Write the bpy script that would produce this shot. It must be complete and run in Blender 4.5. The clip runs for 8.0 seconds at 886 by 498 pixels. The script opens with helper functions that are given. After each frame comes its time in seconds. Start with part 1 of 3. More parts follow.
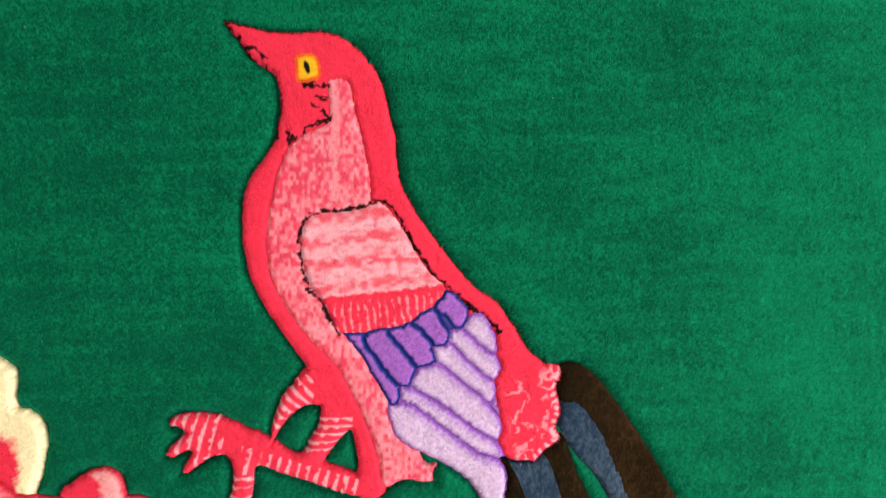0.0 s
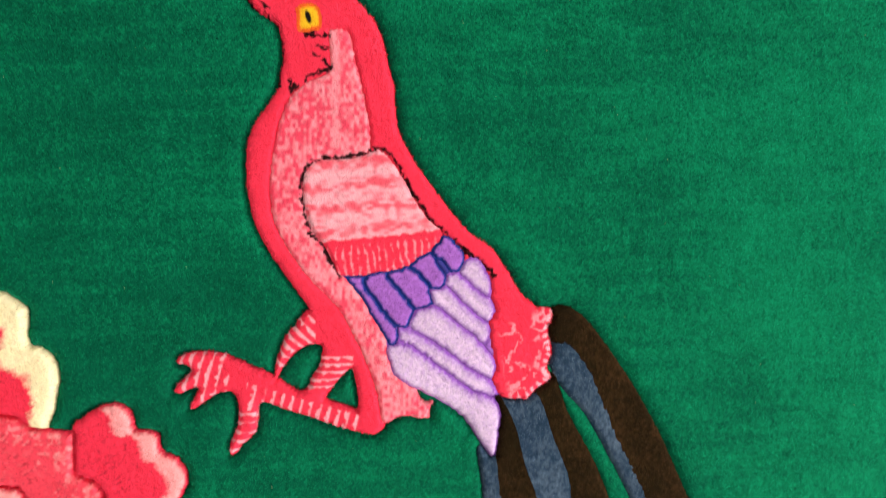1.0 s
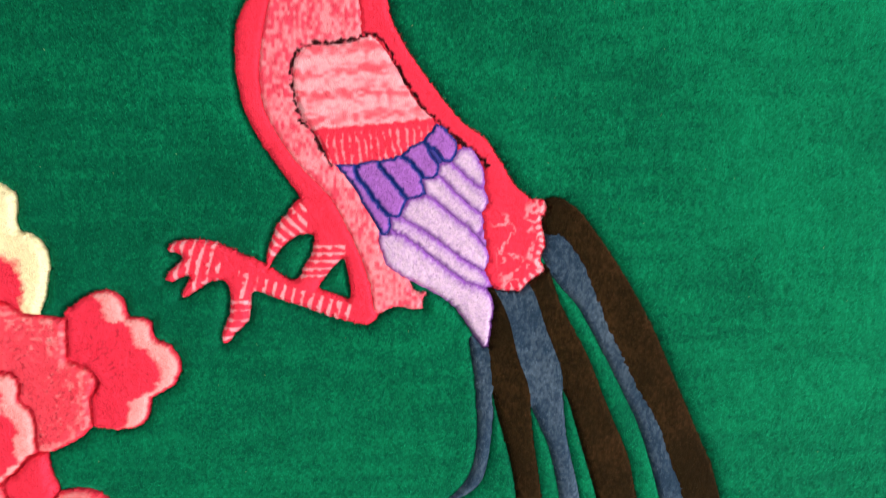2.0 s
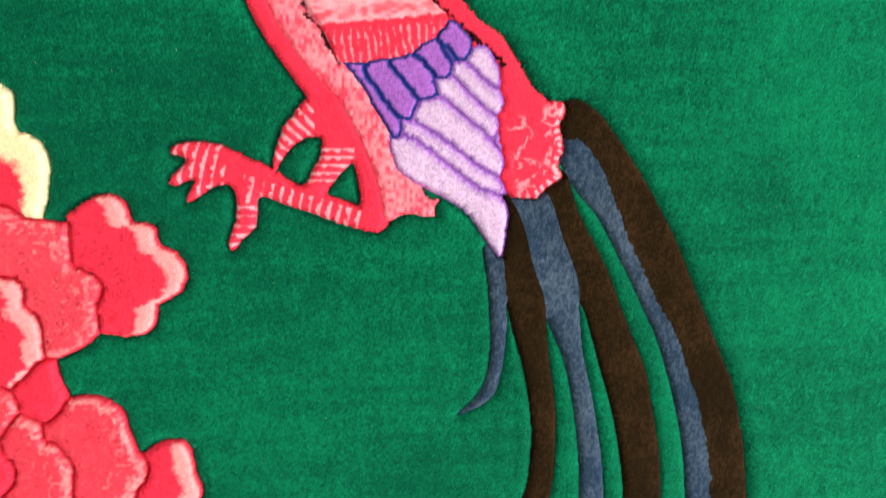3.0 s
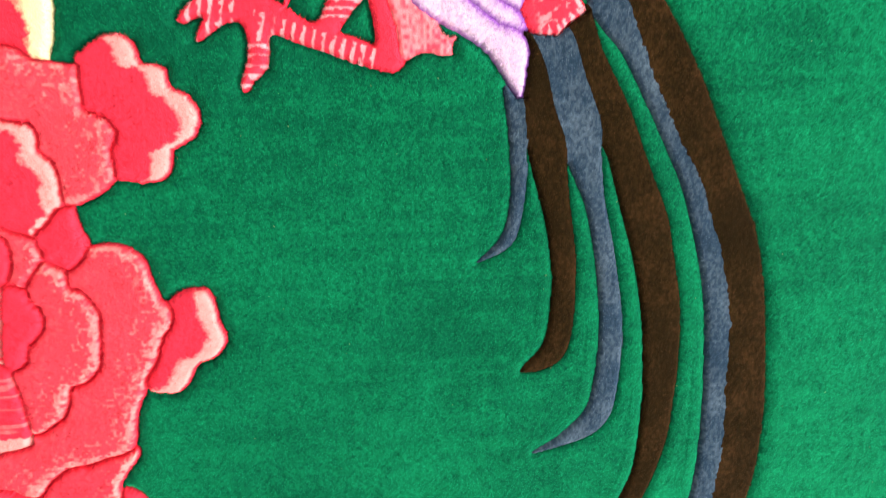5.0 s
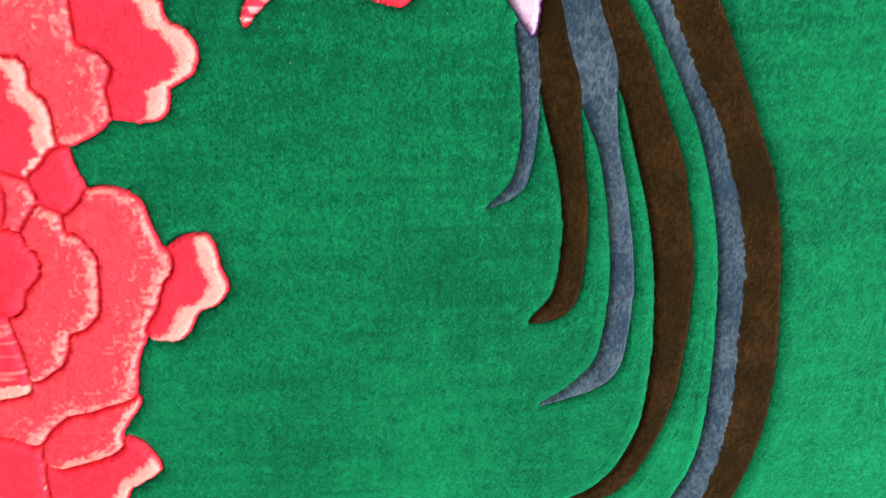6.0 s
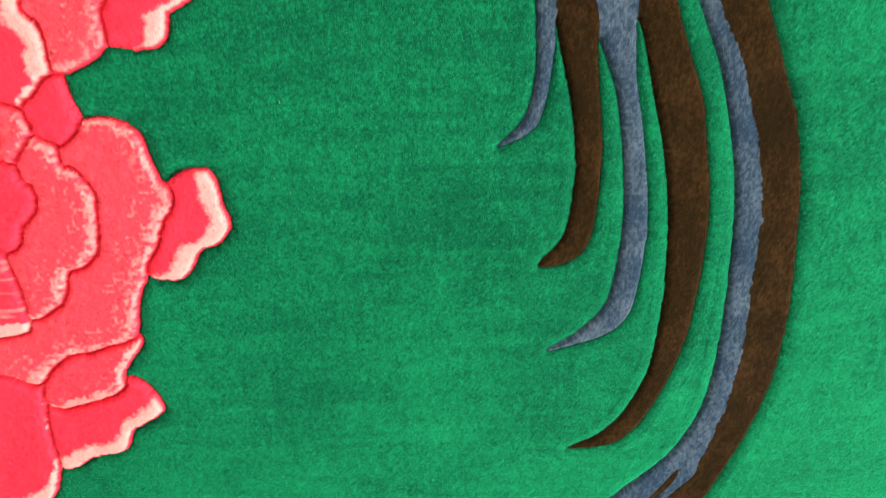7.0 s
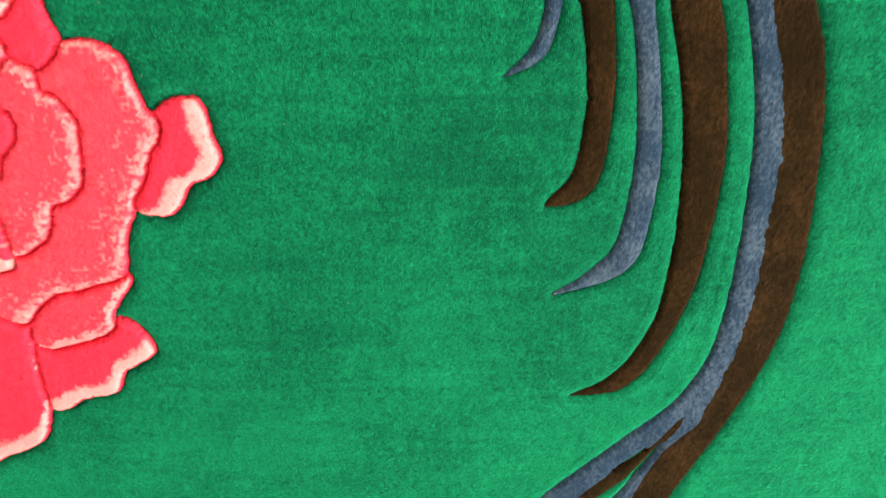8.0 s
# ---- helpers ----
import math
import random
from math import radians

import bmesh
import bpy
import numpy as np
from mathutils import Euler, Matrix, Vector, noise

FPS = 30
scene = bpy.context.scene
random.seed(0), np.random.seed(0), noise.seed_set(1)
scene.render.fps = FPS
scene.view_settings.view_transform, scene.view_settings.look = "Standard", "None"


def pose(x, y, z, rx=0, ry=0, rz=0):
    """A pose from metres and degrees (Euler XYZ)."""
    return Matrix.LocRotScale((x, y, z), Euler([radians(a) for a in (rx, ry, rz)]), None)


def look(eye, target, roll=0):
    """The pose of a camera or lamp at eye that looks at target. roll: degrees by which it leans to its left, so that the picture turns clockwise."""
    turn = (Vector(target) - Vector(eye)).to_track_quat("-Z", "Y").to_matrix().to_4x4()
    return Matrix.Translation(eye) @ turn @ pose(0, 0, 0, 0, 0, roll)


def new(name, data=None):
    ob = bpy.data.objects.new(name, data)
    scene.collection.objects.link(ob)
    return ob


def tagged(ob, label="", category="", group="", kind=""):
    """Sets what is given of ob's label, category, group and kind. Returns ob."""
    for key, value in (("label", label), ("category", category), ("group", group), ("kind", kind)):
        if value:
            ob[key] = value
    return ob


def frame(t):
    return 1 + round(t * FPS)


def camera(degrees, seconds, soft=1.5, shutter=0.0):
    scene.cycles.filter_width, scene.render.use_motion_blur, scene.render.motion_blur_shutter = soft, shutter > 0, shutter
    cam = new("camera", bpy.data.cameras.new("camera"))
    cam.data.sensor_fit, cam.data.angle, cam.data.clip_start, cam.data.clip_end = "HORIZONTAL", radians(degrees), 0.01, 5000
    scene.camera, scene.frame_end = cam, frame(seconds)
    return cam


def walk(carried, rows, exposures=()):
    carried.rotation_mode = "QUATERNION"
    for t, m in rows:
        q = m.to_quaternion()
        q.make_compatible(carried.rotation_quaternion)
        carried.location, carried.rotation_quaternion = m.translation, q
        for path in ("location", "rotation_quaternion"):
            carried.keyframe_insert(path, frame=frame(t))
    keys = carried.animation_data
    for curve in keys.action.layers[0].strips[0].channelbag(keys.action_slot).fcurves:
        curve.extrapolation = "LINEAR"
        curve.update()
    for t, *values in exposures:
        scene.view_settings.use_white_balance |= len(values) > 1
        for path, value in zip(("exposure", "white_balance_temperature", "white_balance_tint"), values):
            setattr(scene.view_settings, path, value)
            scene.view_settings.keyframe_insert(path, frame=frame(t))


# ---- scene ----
# camera and its way down along the hanging rug
cam = camera(69.6, 8.0, soft=1.1, shutter=0.5)
PATH = [
    (0.0, (0.0681, -0.5225, 1.3342), (0.2286, 1.4702, 1.3923), -0.59),
    (0.5, (0.0632, -0.5312, 1.3220), (0.2362, 1.4607, 1.3713), -0.45),
    (1.0, (0.0612, -0.5414, 1.3042), (0.2490, 1.4497, 1.3032), -0.39),
    (1.5, (0.0644, -0.5447, 1.2657), (0.2622, 1.4451, 1.2240), -0.41),
    (3.0, (0.0677, -0.5211, 1.1918), (0.2157, 1.4605, 0.9659), -0.28),
    (3.5, (0.0661, -0.5251, 1.1670), (0.1997, 1.4477, 0.8669), -0.33),
    (4.0, (0.0634, -0.5263, 1.1483), (0.1868, 1.4381, 0.7938), -0.80),
    (4.5, (0.0618, -0.5261, 1.1327), (0.1727, 1.4312, 0.7368), -1.23),
    (6.0, (0.0550, -0.5100, 1.0997), (0.1576, 1.4130, 0.5595), -0.79),
    (6.5, (0.0517, -0.5063, 1.0870), (0.1534, 1.4029, 0.4999), -0.51),
    (7.0, (0.0485, -0.5017, 1.0754), (0.1486, 1.3895, 0.4323), -0.11),
    (7.5, (0.0468, -0.4936, 1.0624), (0.1475, 1.3778, 0.3641), 0.18),
    (8.0, (0.0478, -0.4851, 1.0503), (0.1461, 1.3627, 0.2913), 0.45),
]
EXPOSURES = [(0.0, -0.25, 6500, 12), (1.5, -0.15, 6500, 12), (3.0, 0.0, 6550, 11), (4.5, 0.28, 6700, 9), (6.0, 0.36, 7050, 8), (8.0, 0.45, 7150, 8)]
walk(cam, [(t, look(eye, target, roll)) for t, eye, target, roll in PATH], EXPOSURES)

# ---- light: an added window in the right-hand wall, an added ceiling lamp, sky outside ----
world = bpy.data.worlds.new("sky")
scene.world = world
world.use_nodes = True
sky = world.node_tree.nodes.new("ShaderNodeTexSky")
sky.sky_type, sky.sun_disc = "NISHITA", False
sky.sun_elevation, sky.sun_rotation = radians(40), radians(120)
world.node_tree.links.new(sky.outputs["Color"], world.node_tree.nodes["Background"].inputs["Color"])
world.node_tree.nodes["Background"].inputs["Strength"].default_value = 0.1


def area_lamp(name, eye, target, wide, high, watts, colour):
    data = bpy.data.lights.new(name, "AREA")
    data.shape, data.size, data.size_y = "RECTANGLE", wide, high
    data.energy, data.color = watts, colour
    ob = new(name, data)
    ob.matrix_world = look(eye, target)
    return ob


# soft light from the right; its window is assumed and out of view
area_lamp("added_window_daylight", (1.47, -1.2, 0.46), (0.0, -1.2, 0.46), 1.2, 0.8, 63, (1.0, 0.98, 0.97))
# added fill from overhead, set to brighten the rug's upper right
area_lamp("added_ceiling_fill", (1.05, -0.95, 2.62), (1.05, -0.95, 0.0), 0.7, 0.7, 19, (1.0, 0.97, 0.93))


# ---- materials ----
def nodes_of(name):
    mat = bpy.data.materials.new(name)
    mat.use_nodes = True
    tree = mat.node_tree
    return mat, tree, tree.nodes["Principled BSDF"]


def add_node(tree, kind, **values):
    node = tree.nodes.new(kind)
    for key, value in values.items():
        node.inputs[key].default_value = value
    return node


def wool(name, main, second, third=(0.01, 0.008, 0.007), sheen=0.25, spread=0.5):
    """Cut wool pile: main yarn, a second yarn where the tone attribute says so, a third one along stitched lines."""
    mat, tree, bsdf = nodes_of(name)
    link = tree.links.new
    colour = None
    for attr, col in (("tone", second), ("ink", third)):
        a = tree.nodes.new("ShaderNodeAttribute")
        a.attribute_name = attr
        mix = tree.nodes.new("ShaderNodeMix")
        mix.data_type, mix.clamp_factor = "RGBA", attr == "ink"
        mix.inputs[6].default_value = (*main, 1)
        if colour:
            link(colour, mix.inputs[6])
        mix.inputs[7].default_value = (*col, 1)
        link(a.outputs["Fac"], mix.inputs[0])
        colour = mix.outputs[2]
    # yarn-to-yarn difference, and slow dye changes across the rug
    vary = tree.nodes.new("ShaderNodeAttribute")
    vary.attribute_name = "vary"
    where = tree.nodes.new("ShaderNodeTexCoord")
    slow = add_node(tree, "ShaderNodeTexNoise", Scale=22.0, Detail=4.0)
    link(where.outputs["Object"], slow.inputs["Vector"])
    both = tree.nodes.new("ShaderNodeMath")
    both.operation = "MULTIPLY_ADD"
    both.inputs[1].default_value = 0.35
    link(slow.outputs["Fac"], both.inputs[0])
    link(vary.outputs["Fac"], both.inputs[2])
    gain = tree.nodes.new("ShaderNodeMapRange")
    gain.inputs["From Min"].default_value, gain.inputs["From Max"].default_value = 0.1, 1.25
    gain.inputs["To Min"].default_value, gain.inputs["To Max"].default_value = 1 - spread, 1 + spread
    link(both.outputs[0], gain.inputs["Value"])
    scale = tree.nodes.new("ShaderNodeVectorMath")
    scale.operation = "SCALE"
    link(colour, scale.inputs[0])
    link(gain.outputs[0], scale.inputs["Scale"])
    link(scale.outputs[0], bsdf.inputs["Base Color"])
    bsdf.inputs["Roughness"].default_value = 0.85
    bsdf.inputs["Specular IOR Level"].default_value = 0.04
    bsdf.inputs["Sheen Weight"].default_value = sheen
    bsdf.inputs["Sheen Roughness"].default_value = 0.4
    tint = [0.02 + 0.9 * c / max(main) for c in main]
    bsdf.inputs["Sheen Tint"].default_value = (*tint, 1)
    fine = add_node(tree, "ShaderNodeTexNoise", Scale=900.0, Detail=3.0)
    link(where.outputs["Object"], fine.inputs["Vector"])
    bump = add_node(tree, "ShaderNodeBump", Strength=0.4, Distance=0.001)
    link(fine.outputs["Fac"], bump.inputs["Height"])
    link(bump.outputs["Normal"], bsdf.inputs["Normal"])
    return mat


def plain(name, colour, roughness=0.8, grain=40.0, spread=0.12, bump=0.1):
    mat, tree, bsdf = nodes_of(name)
    noise_tex = add_node(tree, "ShaderNodeTexNoise", Scale=grain, Detail=6.0)
    where = tree.nodes.new("ShaderNodeTexCoord")
    tree.links.new(where.outputs["Object"], noise_tex.inputs["Vector"])
    ramp = tree.nodes.new("ShaderNodeMix")
    ramp.data_type = "RGBA"
    ramp.inputs[6].default_value = (*[c * (1 - spread) for c in colour], 1)
    ramp.inputs[7].default_value = (*[min(1, c * (1 + spread)) for c in colour], 1)
    tree.links.new(noise_tex.outputs["Fac"], ramp.inputs[0])
    tree.links.new(ramp.outputs[2], bsdf.inputs["Base Color"])
    bsdf.inputs["Roughness"].default_value = roughness
    b = add_node(tree, "ShaderNodeBump", Strength=bump, Distance=0.002)
    tree.links.new(noise_tex.outputs["Fac"], b.inputs["Height"])
    tree.links.new(b.outputs["Normal"], bsdf.inputs["Normal"])
    return mat


CRIMSON, PALE, ROSE = (0.86, 0.040, 0.084), (0.90, 0.37, 0.37), (0.88, 0.42, 0.48)
GREEN_WOOL = wool("emerald_wool", (0.0004, 0.090, 0.043), (0.001, 0.176, 0.075), third=(0.5, 0.4, 0.2), sheen=0.8, spread=0.85)
CRIMSON_WOOL = wool("crimson_wool", CRIMSON, PALE, third=(0.22, 0.004, 0.012), sheen=0.1, spread=0.2)
BIRD_WOOL = wool("bird_crimson_wool", CRIMSON, ROSE, third=(0.022, 0.006, 0.006), sheen=0.1, spread=0.18)
PINK_WOOL = wool("pink_wool", (0.84, 0.070, 0.13), (0.92, 0.36, 0.41), third=(0.022, 0.006, 0.006), sheen=0.1, spread=0.2)
CREAM_WOOL = wool("cream_wool", CRIMSON, (0.92, 0.80, 0.50), sheen=0.1, spread=0.2)
BLUE_WOOL = wool("slate_blue_wool", (0.020, 0.043, 0.078), (0.088, 0.128, 0.178), sheen=0.2, spread=0.4)
BROWN_WOOL = wool("dark_brown_wool", (0.0135, 0.0080, 0.0027), (0.043, 0.0208, 0.0078), sheen=0.06, spread=0.38)
VIOLET_WOOL = wool("violet_wool", (0.38, 0.135, 0.52), (0.012, 0.040, 0.24), sheen=0.2)
LILAC_WOOL = wool("lilac_wool", (0.71, 0.53, 0.71), (0.33, 0.11, 0.52), sheen=0.2, spread=0.35)
GOLD_WOOL = wool("golden_wool", (0.85, 0.50, 0.02), (0.80, 0.12, 0.02), sheen=0.1, spread=0.2)
COTTON = plain("cotton_backing", (0.55, 0.48, 0.36), 0.9, 300.0, 0.2, 0.4)
PAINT = plain("wall_paint", (0.72, 0.70, 0.66), 0.7, 60.0, 0.05)
CEILING_PAINT = plain("ceiling_paint", (0.80, 0.80, 0.78), 0.8, 60.0, 0.04)
TILE = plain("floor_tile", (0.62, 0.59, 0.54), 0.4, 25.0, 0.1)
WHITE_METAL = plain("white_metal", (0.78, 0.78, 0.77), 0.4, 80.0, 0.04)
# glow for the added ceiling panel
GLOW, _tree, _bsdf = nodes_of("added_lamp_diffuser")
_bsdf.inputs["Emission Color"].default_value = (1.0, 0.95, 0.88, 1)
_bsdf.inputs["Emission Strength"].default_value = 2.0


# ---- building helpers ----
def part(name, bm, material, parent=None, label=""):
    mesh = bpy.data.meshes.new(name)
    bm.to_mesh(mesh)
    bm.free()
    mesh.materials.append(material)
    ob = new(name, mesh)
    ob.parent = parent
    if label:
        tagged(ob, label)
    return ob


def boxes(*spans):
    """One bmesh of boxes, each ((x0, x1), (y0, y1), (z0, z1))."""
    bm = bmesh.new()
    for (x0, x1), (y0, y1), (z0, z1) in spans:
        m = Matrix.LocRotScale(((x0 + x1) / 2, (y0 + y1) / 2, (z0 + z1) / 2), None, (x1 - x0, y1 - y0, z1 - z0))
        bmesh.ops.create_cube(bm, size=1.0, matrix=m)
    return bm


def structure(name, bm, material, label):
    return tagged(part(name, bm, material), label, name.split("_")[0], kind="structure")


# ---- the room: plain, closed all round, out of view ----
# unseen floor kept pale as a reflector for the rug's lower part
structure("floor", boxes(((-2.2, 1.6), (-3.2, 0.2), (-0.1, 0.0))), TILE, "unseen floor below the hanging rug, pale to bounce light upward")
structure("ceiling", boxes(((-2.2, 1.6), (-3.2, 0.2), (2.7, 2.8))), CEILING_PAINT, "plain white painted ceiling")
structure("wall_back", boxes(((-2.2, 1.6), (0.022, 0.2), (0.0, 2.7))), PAINT, "plain off-white wall behind the rug")
structure("wall_front", boxes(((-2.2, 1.6), (-3.2, -3.1), (0.0, 2.7))), PAINT, "plain off-white wall facing the rug")
structure("wall_left", boxes(((-2.2, -2.1), (-3.1, 0.022), (0.0, 2.7))), PAINT, "plain off-white side wall")
structure("wall_right", boxes(
    ((1.5, 1.6), (-3.1, -1.85), (0.0, 2.7)), ((1.5, 1.6), (-0.55, 0.022), (0.0, 2.7)),
    ((1.5, 1.6), (-1.85, -0.55), (0.0, 0.03)), ((1.5, 1.6), (-1.85, -0.55), (0.89, 2.7))), PAINT,
    "plain off-white side wall with a low added window opening")
# unseen window, added to give the side light an opening
window_1 = structure("window_1", boxes(
    ((1.52, 1.58), (-1.85, -1.81), (0.03, 0.89)), ((1.52, 1.58), (-0.59, -0.55), (0.03, 0.89)),
    ((1.52, 1.58), (-1.81, -0.59), (0.03, 0.07)), ((1.52, 1.58), (-1.81, -0.59), (0.85, 0.89))), WHITE_METAL,
    "white window frame, added out of view for soft daylight")
# unseen ceiling panel, added as a body for the overhead fill
added_ceiling_light = tagged(new("added_ceiling_light"), "square white ceiling light panel, added out of view", "lamp")
added_ceiling_light.location = (1.05, -0.95, 2.7)
part("frame", boxes(((-0.4, 0.4), (-0.4, -0.37), (-0.07, 0)), ((-0.4, 0.4), (0.37, 0.4), (-0.07, 0)),
                    ((-0.4, -0.37), (-0.37, 0.37), (-0.07, 0)), ((0.37, 0.4), (-0.37, 0.37), (-0.07, 0))), WHITE_METAL, added_ceiling_light)
part("diffuser", boxes(((-0.37, 0.37), (-0.37, 0.37), (-0.04, -0.02))), GLOW, added_ceiling_light, "glowing white diffuser of the added ceiling panel")

# ---- the rug: outlines of its carved fields, x and height in millimetres ----
BODY_BACK = [(-67, 1538), (-40, 1532), (-15, 1529), (13, 1531), (29, 1526), (45, 1513), (57, 1498), (64, 1479), (68, 1459), (72, 1445), (73, 1425), (76, 1406), (85, 1387), (91, 1377), (107, 1355), (123, 1334), (139, 1317), (155, 1306), (165, 1292), (173, 1279), (182, 1265), (195, 1255), (207, 1252), (208, 1241), (204, 1234), (206, 1224), (208, 1213), (203, 1201), (207, 1191), (194, 1182), (185, 1173), (172, 1174), (160, 1179)]
BODY_FRONT = [(130, 1216), (120, 1258), (105, 1259), (87, 1188), (63, 1156), (55, 1148), (42, 1151), (59, 1150), (50, 1157), (40, 1161), (38, 1169), (34, 1204), (29, 1209), (11, 1215), (9, 1225), (6, 1243), (-1, 1255), (-18, 1279), (-33, 1301), (-46, 1328), (-52, 1360), (-52, 1388), (-46, 1410), (-35, 1426), (-26, 1442), (-23, 1458), (-22, 1474), (-24, 1486), (-26, 1494), (-36, 1501), (-46, 1508), (-54, 1520), (-59, 1527)]
LEG = [(63, 1155), (54, 1147), (42, 1149), (30, 1152), (18, 1156), (-2, 1164), (-23, 1171), (-41, 1177), (-44, 1161), (-46, 1152), (-56, 1142), (-62, 1135), (-66, 1134), (-68, 1139), (-66, 1146), (-61, 1158), (-60, 1173), (-62, 1183), (-67, 1187), (-78, 1185), (-87, 1179), (-94, 1174), (-100, 1173), (-97, 1181), (-91, 1192), (-106, 1187), (-113, 1188), (-109, 1194), (-98, 1204), (-100, 1209), (-111, 1212), (-104, 1219), (-94, 1221), (-76, 1220), (-60, 1214), (-49, 1208), (-41, 1205), (-31, 1200), (-18, 1191), (-8, 1185), (12, 1179), (21, 1176), (31, 1172), (38, 1169), (53, 1171), (60, 1162)]
SHANK = [(-8, 1184), (-3, 1191), (2, 1200), (8, 1210), (9, 1218), (28, 1219), (34, 1204), (23, 1194), (15, 1184), (12, 1177)]
SPUR = [(-1, 1255), (-9, 1247), (-19, 1235), (-26, 1221), (-29, 1210), (-30, 1201), (-27, 1198), (-24, 1203), (-20, 1210), (-14, 1217), (-5, 1223), (6, 1225), (13, 1222), (20, 1232), (13, 1251)]
PANEL = [(17, 1485), (21, 1490), (31, 1490), (36, 1483), (38, 1469), (43, 1451), (47, 1429), (51, 1408), (51, 1394), (53, 1360), (71, 1258), (91, 1180), (104, 1175), (100, 1167), (100, 1160), (89, 1160), (76, 1162), (63, 1156), (59, 1161), (56, 1179), (50, 1201), (43, 1217), (34, 1236), (27, 1250), (13, 1267), (2, 1278), (-15, 1301), (-29, 1328), (-32, 1360), (-29, 1387), (-23, 1416), (-13, 1435), (1, 1446), (18, 1456)]
SHOULDER = [(-5, 1363), (-2, 1372), (8, 1380), (26, 1381), (41, 1383), (59, 1388), (67, 1382), (75, 1371), (83, 1357), (91, 1343), (101, 1329), (111, 1320), (110, 1313), (102, 1304), (90, 1297), (82, 1291), (72, 1287), (58, 1286), (45, 1283), (25, 1283), (20, 1293), (11, 1310), (2, 1322), (-3, 1338), (-5, 1352)]
VIOLET_A = [(26, 1284), (46, 1283), (48, 1274), (56, 1257), (68, 1242), (74, 1233), (72, 1225), (66, 1224), (58, 1238), (47, 1256), (39, 1271)]
VIOLET_B = [(45, 1280), (53, 1287), (66, 1286), (70, 1275), (81, 1260), (86, 1250), (81, 1240), (74, 1240), (65, 1248), (55, 1262), (48, 1270)]
VIOLET_C = [(64, 1285), (84, 1291), (91, 1283), (100, 1271), (102, 1260), (93, 1254), (85, 1257), (76, 1268), (69, 1276)]
VIOLET_D = [(83, 1291), (100, 1302), (109, 1290), (115, 1281), (112, 1272), (104, 1271), (98, 1278), (90, 1285)]
VIOLET_E = [(102, 1303), (111, 1316), (120, 1314), (129, 1304), (131, 1297), (128, 1288), (120, 1285), (112, 1293)]
LILAC_BASE = [(127, 1290), (141, 1296), (152, 1279), (156, 1253), (152, 1236), (157, 1204), (154, 1196), (159, 1179), (158, 1174), (154, 1132), (142, 1142), (129, 1161), (114, 1174), (91, 1186), (71, 1201), (66, 1225), (66, 1227), (78, 1250), (95, 1271), (113, 1284)]
VIOLET_BASE = [(29, 1282), (54, 1286), (84, 1289), (100, 1301), (112, 1314), (120, 1313), (128, 1304), (130, 1297), (125, 1290), (112, 1281), (98, 1270), (82, 1253), (69, 1236), (66, 1228), (48, 1256)]
LILAC_A = [(127, 1290), (132, 1296), (141, 1297), (148, 1290), (153, 1279), (154, 1268), (150, 1264), (139, 1272), (129, 1282)]
LILAC_B = [(115, 1282), (123, 1286), (139, 1272), (152, 1261), (157, 1253), (154, 1245), (149, 1243), (137, 1251), (124, 1264), (114, 1274)]
LILAC_C = [(101, 1270), (114, 1274), (130, 1258), (145, 1245), (153, 1236), (151, 1228), (146, 1224), (134, 1232), (117, 1248), (103, 1261)]
LILAC_D = [(84, 1245), (93, 1254), (107, 1255), (122, 1243), (139, 1230), (154, 1213), (159, 1204), (155, 1196), (150, 1194), (134, 1203), (115, 1218), (96, 1231), (86, 1238)]
LILAC_E = [(73, 1236), (80, 1238), (96, 1230), (115, 1217), (134, 1203), (151, 1192), (160, 1179), (158, 1177), (147, 1181), (130, 1186), (109, 1203), (87, 1217), (73, 1227)]
LILAC_F = [(63, 1225), (71, 1229), (87, 1221), (114, 1200), (138, 1183), (157, 1174), (162, 1163), (160, 1142), (155, 1124), (143, 1138), (131, 1157), (114, 1171), (91, 1184), (70, 1199)]
TAIL_A = [(142, 1134), (156, 1134), (160, 1101), (162, 1066), (159, 1035), (153, 1010), (141, 998), (117, 989), (134, 1004), (144, 1022), (148, 1053), (146, 1097)]
TAIL_B = [(156, 1160), (161, 1179), (175, 1151), (183, 1118), (193, 1089), (198, 1043), (204, 997), (204, 958), (200, 918), (192, 898), (173, 888), (154, 888), (172, 909), (179, 929), (183, 974), (178, 1021), (166, 1066), (160, 1094), (155, 1127)]
TAIL_C = [(156, 1184), (192, 1181), (208, 1141), (221, 1107), (224, 1083), (228, 1043), (238, 996), (246, 932), (245, 880), (238, 840), (216, 820), (165, 806), (190, 823), (215, 849), (223, 886), (225, 933), (221, 987), (212, 1034), (195, 1074), (185, 1108), (170, 1141)]
TAIL_D = [(185, 1179), (208, 1197), (223, 1160), (246, 1117), (264, 1072), (283, 1027), (289, 1000), (297, 946), (299, 889), (298, 869), (293, 817), (278, 767), (258, 727), (234, 706), (190, 702), (218, 716), (241, 739), (261, 785), (267, 844), (267, 879), (263, 932), (256, 981), (242, 1033), (230, 1074), (223, 1090), (211, 1131)]
TAIL_E = [(200, 1220), (222, 1220), (241, 1192), (262, 1140), (283, 1097), (310, 1047), (316, 1027), (330, 989), (342, 929), (343, 868), (344, 800), (335, 737), (318, 681), (300, 677), (274, 643), (239, 614), (214, 586), (176, 551), (164, 570), (195, 605), (246, 651), (290, 692), (314, 737), (322, 784), (324, 853), (320, 931), (311, 985), (293, 1046), (272, 1091), (238, 1155), (218, 1179), (206, 1197)]
